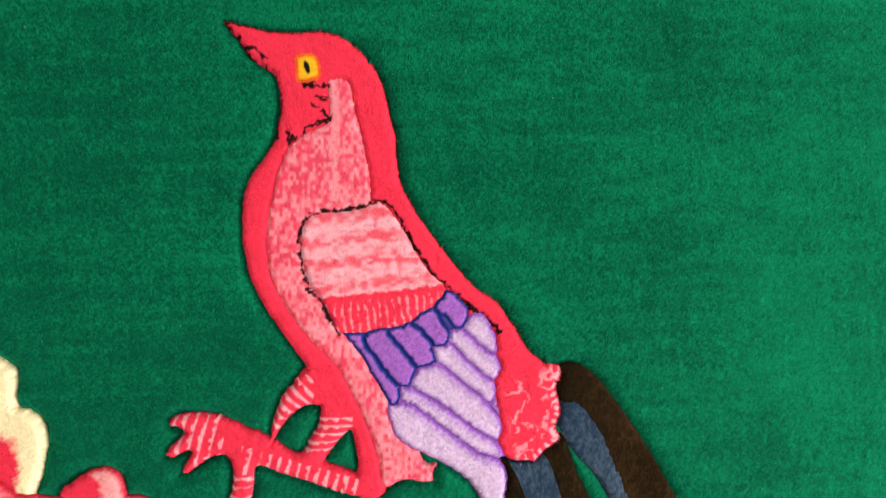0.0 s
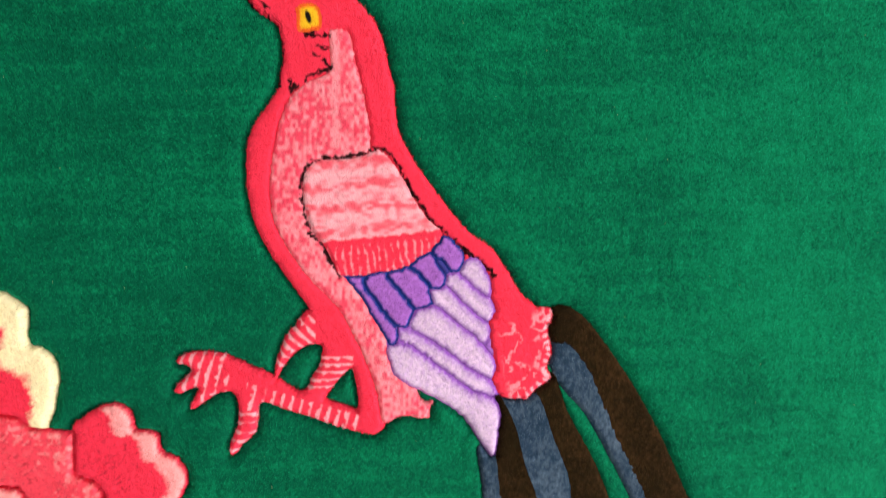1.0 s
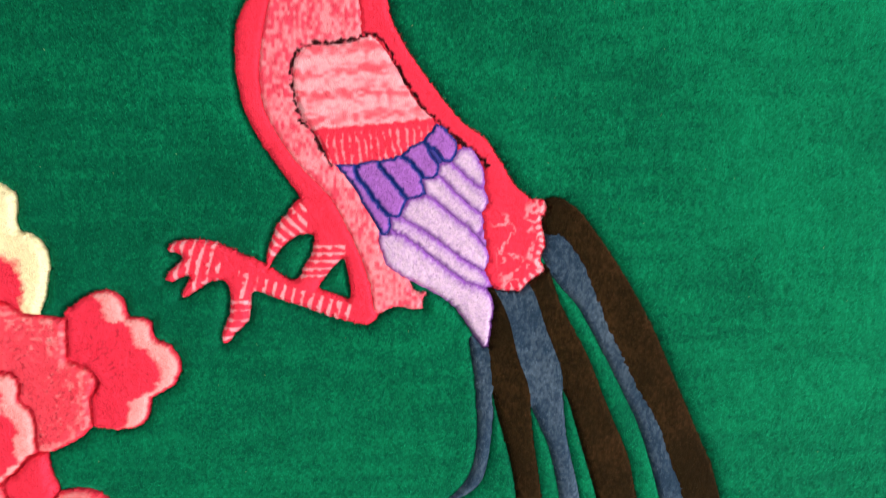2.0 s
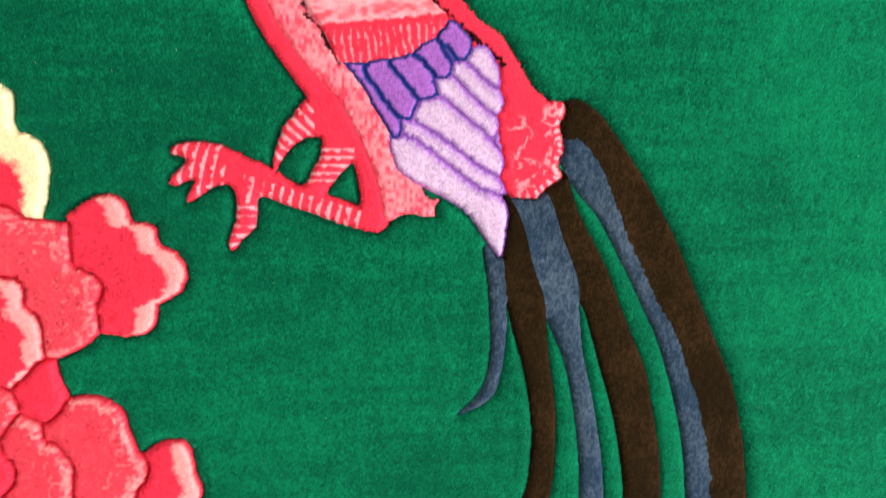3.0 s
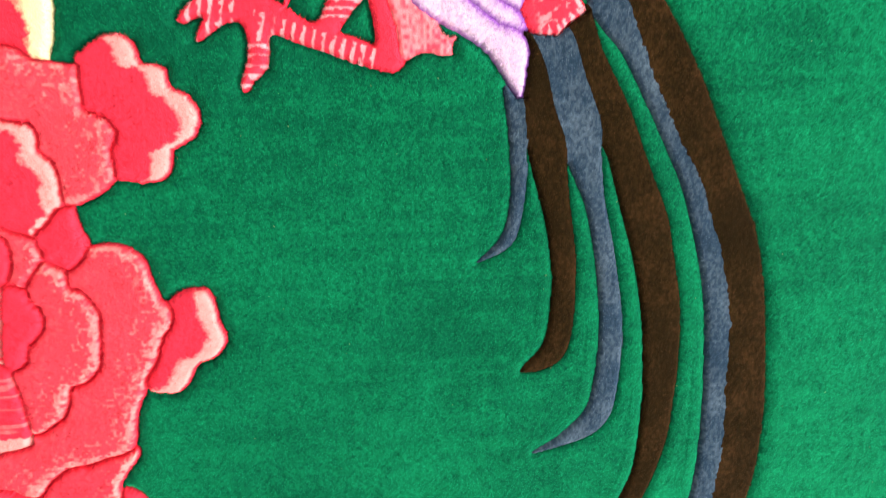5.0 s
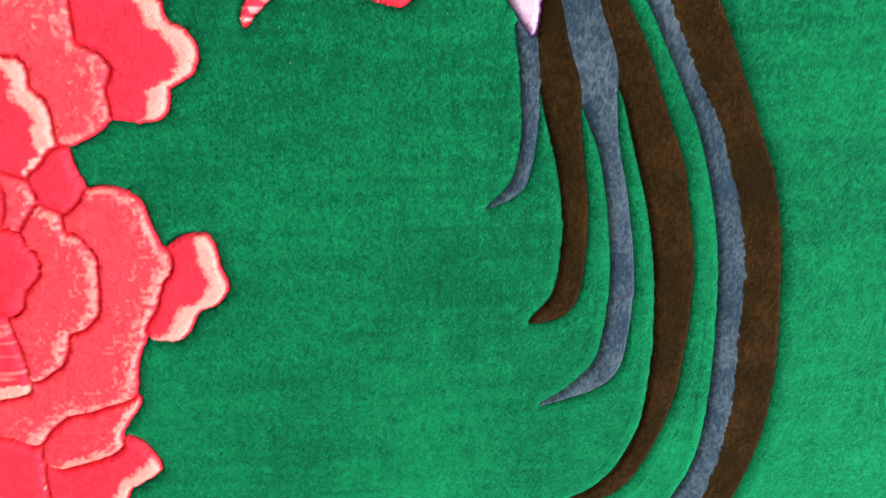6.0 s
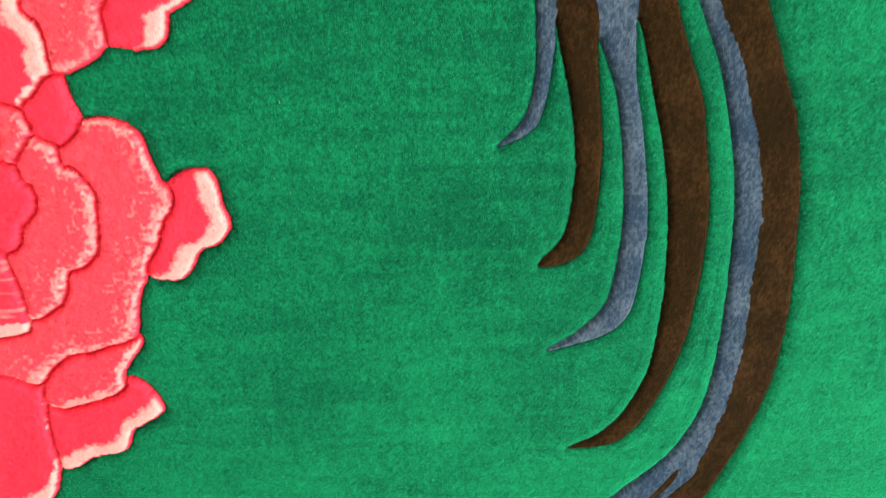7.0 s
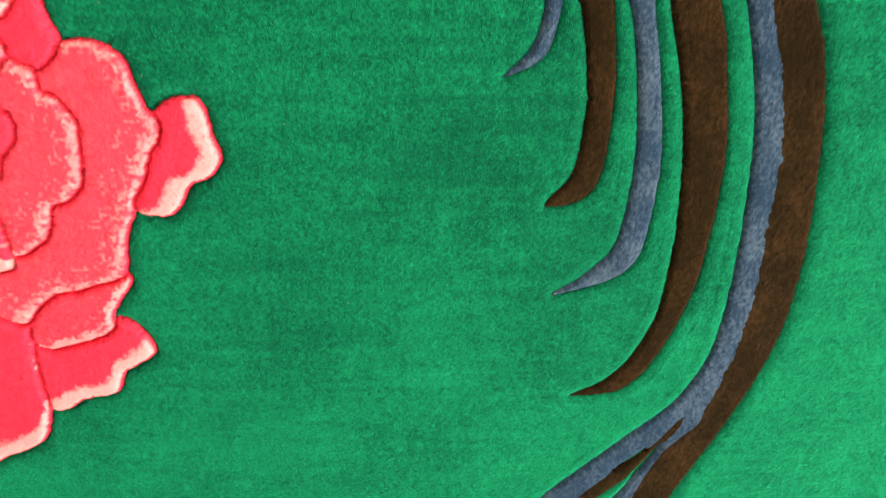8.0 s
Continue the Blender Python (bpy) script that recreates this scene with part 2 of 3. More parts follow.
TAIL_F = [(300, 677), (318, 685), (315, 668), (287, 636), (265, 588), (248, 529), (223, 545), (253, 590), (281, 636)]
TAIL_G = [(300, 678), (286, 659), (265, 633), (239, 614), (208, 584), (171, 544), (191, 543), (223, 575), (252, 601), (270, 624), (283, 643), (299, 666)]
TAIL_H = [(202, 1248), (216, 1255), (235, 1245), (255, 1220), (280, 1183), (306, 1135), (334, 1071), (357, 1020), (359, 1017), (373, 958), (383, 853), (380, 777), (366, 718), (339, 654), (310, 593), (283, 535), (242, 529), (265, 588), (281, 636), (306, 675), (324, 737), (333, 800), (332, 868), (330, 940), (332, 929), (320, 989), (306, 1027), (300, 1047), (273, 1097), (252, 1140), (232, 1192), (208, 1213)]
PETAL_BASE = [(-259, 1176), (-204, 1153), (-190, 1093), (-216, 1051), (-221, 1034), (-221, 1007), (-196, 946), (-198, 839), (-257, 798), (-282, 742), (-349, 746)]
PETAL_CREAM = [(-269, 1269), (-248, 1274), (-232, 1264), (-225, 1257), (-225, 1232), (-211, 1224), (-202, 1210), (-205, 1179), (-213, 1160), (-228, 1155), (-278, 1164)]
PETAL_RIGHT = [(-192, 1160), (-182, 1170), (-169, 1178), (-156, 1180), (-147, 1175), (-143, 1166), (-141, 1158), (-131, 1157), (-123, 1153), (-122, 1142), (-119, 1138), (-108, 1133), (-101, 1122), (-101, 1111), (-106, 1100), (-120, 1092), (-125, 1088), (-126, 1078), (-132, 1068), (-145, 1064), (-163, 1066), (-174, 1071), (-176, 1102), (-193, 1118)]
PETAL_MID = [(-264, 1176), (-246, 1173), (-234, 1171), (-223, 1162), (-209, 1161), (-196, 1158), (-189, 1157), (-189, 1141), (-188, 1123), (-182, 1120), (-170, 1113), (-166, 1102), (-172, 1091), (-171, 1080), (-173, 1066), (-184, 1057), (-195, 1051), (-209, 1047), (-222, 1047), (-239, 1081), (-272, 1126)]
PETAL_LOW = [(-274, 1113), (-249, 1116), (-232, 1113), (-227, 1103), (-228, 1092), (-219, 1083), (-215, 1070), (-215, 1051), (-218, 1046), (-225, 1043), (-236, 1027), (-253, 1016), (-291, 1012)]
PETAL_TIP = [(-151, 963), (-145, 963), (-131, 973), (-115, 975), (-107, 971), (-103, 960), (-101, 944), (-97, 932), (-98, 924), (-107, 913), (-124, 905), (-131, 892), (-140, 882), (-153, 881), (-168, 887), (-167, 928)]
PETAL_RING = [(-226, 987), (-220, 995), (-206, 1004), (-201, 1013), (-188, 1016), (-177, 1015), (-164, 1009), (-156, 998), (-153, 983), (-147, 966), (-140, 958), (-140, 946), (-149, 932), (-157, 911), (-168, 894), (-168, 886), (-169, 885), (-177, 869), (-181, 856), (-183, 839), (-190, 827), (-208, 822), (-228, 816), (-246, 813), (-263, 801), (-278, 785), (-293, 782), (-307, 788), (-333, 792), (-308, 913), (-264, 962)]
PETAL_A = [(-289, 1035), (-256, 1027), (-242, 1020), (-240, 1000), (-255, 979), (-267, 978), (-298, 981)]
PETAL_B = [(-290, 1028), (-267, 1024), (-262, 1013), (-263, 1001), (-268, 988), (-277, 982), (-298, 980)]
PETAL_D = [(-298, 981), (-275, 980), (-273, 968), (-276, 944), (-282, 919), (-289, 908), (-309, 911)]
PETAL_C = [(-275, 979), (-256, 978), (-253, 969), (-246, 960), (-246, 946), (-253, 935), (-261, 928), (-264, 916), (-271, 909), (-280, 908), (-285, 912)]
PETAL_E = [(-256, 980), (-240, 1001), (-233, 1001), (-222, 994), (-220, 979), (-212, 977), (-205, 968), (-199, 958), (-200, 941), (-202, 916), (-208, 903), (-220, 893), (-231, 890), (-234, 879), (-241, 863), (-252, 855), (-263, 848), (-272, 851), (-278, 873), (-286, 915), (-273, 968)]
PETAL_G = [(-272, 782), (-258, 803), (-241, 817), (-218, 820), (-192, 830), (-184, 831), (-183, 822), (-195, 806), (-202, 795), (-202, 783), (-215, 773), (-236, 767), (-255, 762), (-267, 764), (-273, 773)]
PETAL_H = [(-276, 765), (-244, 775), (-219, 778), (-204, 783), (-200, 792), (-189, 787), (-179, 775), (-173, 760), (-178, 752), (-189, 745), (-203, 736), (-211, 718), (-222, 713), (-242, 710), (-257, 700), (-272, 700), (-277, 712), (-278, 739)]
PETAL_I = [(-321, 788), (-281, 787), (-274, 783), (-274, 756), (-275, 727), (-273, 711), (-278, 687), (-284, 671), (-296, 660), (-319, 651), (-360, 641)]
STAMEN = [(-309, 911), (-282, 911), (-278, 899), (-274, 878), (-272, 855), (-272, 841), (-277, 836), (-299, 832), (-322, 831)]
PETAL_DIAMOND = [(-216, 1047), (-208, 1046), (-206, 1033), (-200, 1018), (-203, 1007), (-217, 994), (-228, 998), (-236, 1003), (-239, 1013), (-241, 1025), (-229, 1034)]
EYE = [(-9, 1508), (1, 1511), (10, 1506), (11, 1490), (-7, 1486), (-9, 1498)]
HOLE_A = [(-25, 1200), (-23, 1206), (-16, 1214), (-7, 1222), (2, 1225), (8, 1219), (8, 1210), (2, 1200), (-3, 1191), (-7, 1186), (-16, 1191), (-24, 1197)]
HOLE_B = [(33, 1204), (23, 1194), (15, 1184), (12, 1179), (21, 1176), (31, 1172), (38, 1169), (39, 1179), (37, 1193), (35, 1201)]
LINE_CREASE_A = [(-78, 794), (-75, 769), (-71, 747), (-71, 714)]
LINE_CREASE_B = [(295, 1539), (302, 1530), (309, 1515)]
LINE_NECK = [(-25, 1442), (-22, 1464), (-24, 1486), (-36, 1500), (-46, 1507), (-54, 1521), (-67, 1538)]
LINE_CROWN = [(-67, 1538), (-40, 1532), (-15, 1530), (17, 1531)]
LINE_BEAK = [(-50, 1514), (-41, 1513), (-31, 1506)]
LINE_CHEEK_A = [(-2, 1485), (17, 1484)]
LINE_CHEEK_B = [(8, 1476), (15, 1474)]
LINE_CHEEK_C = [(5, 1467), (9, 1467)]
LINE_CHEEK_D = [(12, 1463), (18, 1457), (1, 1451), (-1, 1446)]
LINE_CHEEK_E = [(-15, 1446), (-13, 1438), (-9, 1443)]
LINE_SHOULDER_EDGE = [(25, 1282), (11, 1309), (1, 1321), (-4, 1338), (-6, 1352), (-6, 1363), (-2, 1373), (8, 1381), (26, 1382), (41, 1384), (59, 1390), (69, 1383), (77, 1371), (85, 1356), (93, 1343), (103, 1328), (112, 1320), (127, 1307), (139, 1298), (149, 1291), (156, 1280)]
BODY = BODY_BACK + BODY_FRONT

# ---- drawing on the rug's grid ----
CELL = 1.1
X0, X1, Z0, Z1 = -360.0, 552.0, 548.0, 1588.0
NX, NZ = int((X1 - X0) / CELL), int((Z1 - Z0) / CELL)
rng = np.random.default_rng(7)
TABLE = rng.random((256, 256))


def grain(x, z, size, seed=0):
    """Smooth random field from 0 to 1 with blotches of that many millimetres."""
    u, v = np.asarray(x, float) / size + 37.3 * seed + 900, np.asarray(z, float) / size + 71.9 * seed + 900
    i, j = np.floor(u).astype(int), np.floor(v).astype(int)
    a, b = u - i, v - j
    a, b = a * a * (3 - 2 * a), b * b * (3 - 2 * b)
    at = lambda p, q: TABLE[p & 255, q & 255]
    return (at(i, j) * (1 - a) + at(i + 1, j) * a) * (1 - b) + (at(i, j + 1) * (1 - a) + at(i + 1, j + 1) * a) * b


def ramp01(v, low, high):
    v = np.clip((v - low) / (high - low), 0, 1)
    return v * v * (3 - 2 * v)


def curve_through(points, closed=True, steps=8):
    p = np.array(points, float)
    n = len(p)
    out = []
    for k in range(n if closed else n - 1):
        a, b, c, d = (p[(k + s) % n] if closed else p[min(max(k + s, 0), n - 1)] for s in (-1, 0, 1, 2))
        t = np.linspace(0, 1, steps, endpoint=False)[:, None]
        m0, m1 = (c - a) * 0.42, (d - b) * 0.42
        out.append((2 * t**3 - 3 * t**2 + 1) * b + (t**3 - 2 * t**2 + t) * m0 + (3 * t**2 - 2 * t**3) * c + (t**3 - t**2) * m1)
    return np.concatenate(out + ([] if closed else [p[-1:]]))


def fill(points):
    """The cells whose middles lie inside a smooth closed outline."""
    poly = curve_through(points)
    mask = np.zeros((NZ, NX + 1), bool)
    zc = Z0 + (np.arange(NZ) + 0.5) * CELL
    for (xa, za), (xb, zb) in zip(poly, np.roll(poly, -1, 0)):
        if za == zb:
            continue
        rows = np.nonzero((zc >= min(za, zb)) & (zc < max(za, zb)))[0]
        cross = xa + (zc[rows] - za) / (zb - za) * (xb - xa)
        cols = np.clip(np.ceil((cross - X0) / CELL - 0.5), 0, NX).astype(int)
        mask[rows, cols] ^= True
    return np.logical_xor.accumulate(mask, axis=1)[:, :NX]


def inside(mask, x, z):
    i = np.clip(((np.asarray(z) - Z0) / CELL).astype(int), 0, NZ - 1)
    j = np.clip(((np.asarray(x) - X0) / CELL).astype(int), 0, NX - 1)
    return mask[i, j]


def spread_from(seed, far):
    """Distance in millimetres from the marked grid corners, up to far."""
    d = np.where(seed, 0.0, 99.0).astype(np.float32)
    for _ in range(int(far / CELL) + 1):
        e = np.pad(d, 1, constant_values=99.0)
        for dz in (-1, 0, 1):
            for dx in (-1, 0, 1):
                if dz or dx:
                    d = np.minimum(d, e[1 + dz : NZ + 2 + dz, 1 + dx : NX + 2 + dx] + CELL * math.hypot(dx, dz))
    return np.minimum(d, far)


def near_line(points, x, z, reach=6.0):
    """Distance to a smooth open line."""
    p = curve_through(points, False, 6)
    best = np.full(x.shape, 99.0)
    box = (x > p[:, 0].min() - reach) & (x < p[:, 0].max() + reach) & (z > p[:, 1].min() - reach) & (z < p[:, 1].max() + reach)
    if box.any():
        q, near = np.stack([x[box], z[box]], -1), np.full(box.sum(), 99.0)
        for a, b in zip(p[:-1], p[1:]):
            t = np.clip(((q - a) @ (b - a)) / max((b - a) @ (b - a), 1e-6), 0, 1)
            near = np.minimum(near, np.linalg.norm(q - a - t[:, None] * (b - a), axis=1))
        best[box] = near
    return best


# ---- what colour each yarn has: tone (second yarn) and ink (third yarn) by place ----
def jag(x, z, much=2.0, seed=0):
    return x + much * 2 * (grain(x, z, 2.6, seed) - 0.5), z + much * 2 * (grain(x, z, 2.6, seed + 1) - 0.5)


def no_tone(x, z, d, mask):
    return np.zeros(x.shape), np.zeros(x.shape)


def full_tone(x, z, d, mask):
    return np.full(x.shape, 0.9), np.zeros(x.shape)


def ground_tone(x, z, d, mask):
    # weft bands, warp bands, broad random patches, single knots
    streak = grain(x, z * 7, 42, 3) * 0.26 + grain(x * 6, z, 30, 4) * 0.12 + grain(x, z * 1.3, 110, 8) * 0.32 + grain(x, z, 1.5, 5) * 0.56
    # broad dark and light sheen of the swept pile, painted into the yarn tone
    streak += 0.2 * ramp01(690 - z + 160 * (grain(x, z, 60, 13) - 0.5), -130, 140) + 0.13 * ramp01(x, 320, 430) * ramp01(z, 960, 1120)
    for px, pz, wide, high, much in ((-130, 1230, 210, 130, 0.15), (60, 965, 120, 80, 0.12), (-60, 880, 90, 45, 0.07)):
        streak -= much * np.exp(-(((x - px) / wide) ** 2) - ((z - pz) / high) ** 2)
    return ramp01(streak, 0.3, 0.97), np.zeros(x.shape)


def brushed_tone(x, z, d, mask):
    return ramp01(grain(x, z * 0.6, 1.6, 6) * 0.6 + grain(x + 0.4 * z, z - 0.4 * x, 18.0, 7) * 0.3 + grain(x - 0.7 * z, z + 0.7 * x, 34.0, 9) * 0.3, 0.35, 1.15), np.zeros(x.shape)


def stitches(lines, x, z, width=2.35):
    ink = np.zeros(x.shape)
    jx, jz = jag(x, z, 2.2, 11)
    for line in lines:
        ink = np.maximum(ink, ramp01(-near_line(line, jx, jz), -width - 0.5 + 1.6 * grain(x, z, 3.0, 12), -width + 0.9 + 1.2 * grain(x, z, 3.0, 12)))
    return ink


EDGE_LINES = [LINE_NECK, LINE_CROWN]
BIRD_LINES = [LINE_BEAK, LINE_CHEEK_A, LINE_CHEEK_B, LINE_CHEEK_C, LINE_CHEEK_D, LINE_CHEEK_E, LINE_SHOULDER_EDGE]


def body_tone(x, z, d, mask):
    bars = np.zeros(x.shape)
    soft = grain(x, z, 3.0, 21)
    # pale bars across the legs and toes, pale ticks on the rump's fringe
    along = (x * 0.97 - z * 0.26) / 8.0
    shin = (x < 42) & (x > -52) & (z < 1190 - 0.33 * (x + 60) + 8)
    toes = (x < -66) & (z < 1230)
    claw = (x < -45) & (x > -85) & (z < 1172)
    shank = (x > -10) & (x < 36) & (z > 1186) & (z < 1216) & ~shin
    spur = (x < 5) & (x > -32) & (z > 1205) & (z < 1250)
    for where, phase in ((shin, along), (toes & ~claw, along), (claw, z / 7.5), (shank, z / 6.2), (spur, (x + z) / 10.5)):
        wave = np.abs(((phase + 0.25 * soft) % 1.0) - 0.5)
        bars = np.where(where, ramp01(wave + 0.3 * (soft - 0.5), 0.27, 0.42) * 0.9, bars)
    bars *= ramp01(grain(x, z, 7, 22), 0.12, 0.35)
    rump = ramp01(x + 0.15 * (z - 1210), 160, 168) * (z < 1262)
    way = np.arctan2(z - 1220, x - 165)
    fringe = ramp01(np.abs((way * 6.4 + 0.7 * grain(x, z, 8, 23)) % 1.0 - 0.5) + 0.4 * (soft - 0.5), 0.24, 0.38) * ramp01(-d, -8.6 + 2 * soft, -6.0)
    fringe *= ramp01(way, -2.0, -1.7) * ramp01(-way, -0.85, -0.65)
    kx, kz = jag(x, z, 2.0, 27)
    curl = np.maximum(ramp01(-np.abs(grain(kx + 0.8 * kz, kz - 0.8 * kx, 19, 24) - 0.5), -0.07, -0.02),
                      ramp01(-np.abs(grain(kx - 0.5 * kz, kz + 0.5 * kx, 17, 26) - 0.45), -0.06, -0.02))
    ticks = fringe + 0.75 * curl * ramp01(grain(x, z, 3.0, 25), 0.15, 0.5) * ramp01(1252 - z - 0.4 * (190 - x), 0, 8)
    return np.clip(bars + rump * ticks * 0.85, 0, 1), np.maximum(stitches(BIRD_LINES, x, z), stitches(EDGE_LINES, x, z, 2.3))


def panel_tone(x, z, d, mask):
    column = 0.4 * np.exp(-(((x - 22 + 0.02 * (z - 1440)) / 3.5) ** 2)) * (z > 1390)
    speck = grain(x, z * 0.6, 2.2, 31) * 0.85 + grain(x, z, 9, 32) * 0.3 + column
    low = 0.1 * (z < 1340)
    return 0.8 * ramp01(speck + low, 0.25, 1.0), stitches(BIRD_LINES, x, z)


def shoulder_tone(x, z, d, mask):
    s = z - 0.10 * x
    top, bottom = 1384.0, 1310.0
    wave = 0.5 + 0.5 * np.cos((top - s) / 19.0 * 2 * math.pi)
    fleck = grain(x * 0.55, z, 2.6, 41) * 0.8 + grain(x * 0.4, z, 6, 42) * 0.3 - 0.2
    bands = 0.2 + 0.8 * ramp01(wave * 0.55 + fleck * 0.95, 0.12, 0.9)
    foot = ramp01(bottom + 3 * grain(x, z, 3, 43) - s, 0, 2.5)
    comb = np.abs(((x + 0.12 * z) / 6.0 + 0.5 * grain(x, z, 9, 44)) % 1.0 - 0.5)
    streaks = ramp01(comb + 0.35 * (grain(x, z, 2.4, 45) - 0.5), 0.30, 0.48) * ramp01(1306 - s, 0, 3)
    return bands * (1 - foot) + streaks * foot * 0.6 * ramp01(grain(x, z, 6, 46), 0.15, 0.5), np.zeros(x.shape)


def violet_tone(x, z, d, mask):
    return ramp01(-d, -2.9 - 1.6 * (grain(x, z, 2.2, 51) - 0.5), -1.4), np.zeros(x.shape)


def lilac_tone(x, z, d, mask):
    upper = 1.0 - sum(inside(mask, x + k * 1.1, z + k * 1.9) for k in (1, 2, 3)) / 3.0
    tone = 0.85 * np.exp(-np.maximum(d - 0.6, 0) / 1.3) + 0.75 * upper * (0.4 + 0.6 * grain(x, z, 3, 52)) + 0.24 * ramp01(grain(x, z, 1.7, 53), 0.35, 0.9)
    return np.clip(tone, 0, 1), np.zeros(x.shape)


def eye_tone(x, z, d, mask):
    ring = ramp01(-d, -4.0, -1.8)
    ink = ramp01(-np.hypot((x - 0.7 - 0.25 * (1499 - z)) / 2.3, (z - 1499) / 5.4), -1.15, -0.8)
    return ring, ink


def margin(*ways, speckled=0.0, rim=True):
    """A pale margin along the sides of the petal that the ways (dx, dz) point to, solid or speckled."""

    def tone(x, z, d, mask):
        jx, jz = jag(x, z, 1.5 + 1.2 * speckled, 61)
        jx, jz = jx + 5 * (grain(x, z, 9, 68) - 0.5), jz + 5 * (grain(x, z, 9, 69) - 0.5)
        edge, far = np.zeros(x.shape), np.zeros(x.shape)
        for dx, dz in ways:
            edge = np.maximum(edge, 1.0 - sum(inside(mask, jx + s * dx, jz + s * dz) for s in (0.88, 0.96, 1.04, 1.12)) / 4.0)
            far = np.maximum(far, 1.0 - inside(mask, jx + 2.6 * dx, jz + 2.6 * dz))
        broken = ramp01(grain(x, z, 3.6, 62) * 0.6 + grain(x, z, 1.9, 67) * 0.4 + 0.35 * (1 - speckled), 0.25 + 0.08 * speckled, 0.5 + 0.22 * speckled)
        flecks = ramp01(grain(x, z, 2.6, 63) * 0.7 + grain(x, z, 7, 60) * 0.3, 0.55, 0.85) * (0.12 + 0.5 * far) * speckled
        lip = ramp01(d, 0.9, 2.7) if rim else 1.0
        strokes = ramp01(grain(x + 0.6 * z, z - 0.6 * x, 2.2, 74) * 0.8 + grain(x, z, 12, 75) * 0.2, 0.7, 0.9)
        return np.clip((edge * broken * (1 - 0.55 * speckled) + 0.7 * flecks + 0.09 * speckled) * lip, 0, 1), 0.42 * strokes * (1 - edge)

    return tone


def stamen_tone(x, z, d, mask):
    tip = ramp01(846 + 4 * grain(x, z, 3, 64) - z, 0, 2)
    lines = ramp01(grain(x * 0.15, z, 3.0, 65), 0.5, 0.8) * 0.35
    return np.clip(tip + lines, 0, 1), np.zeros(x.shape)


def pale_tone(x, z, d, mask):
    return ramp01(grain(x * 0.4, z, 3.5, 66), 0.15, 0.5), np.zeros(x.shape)


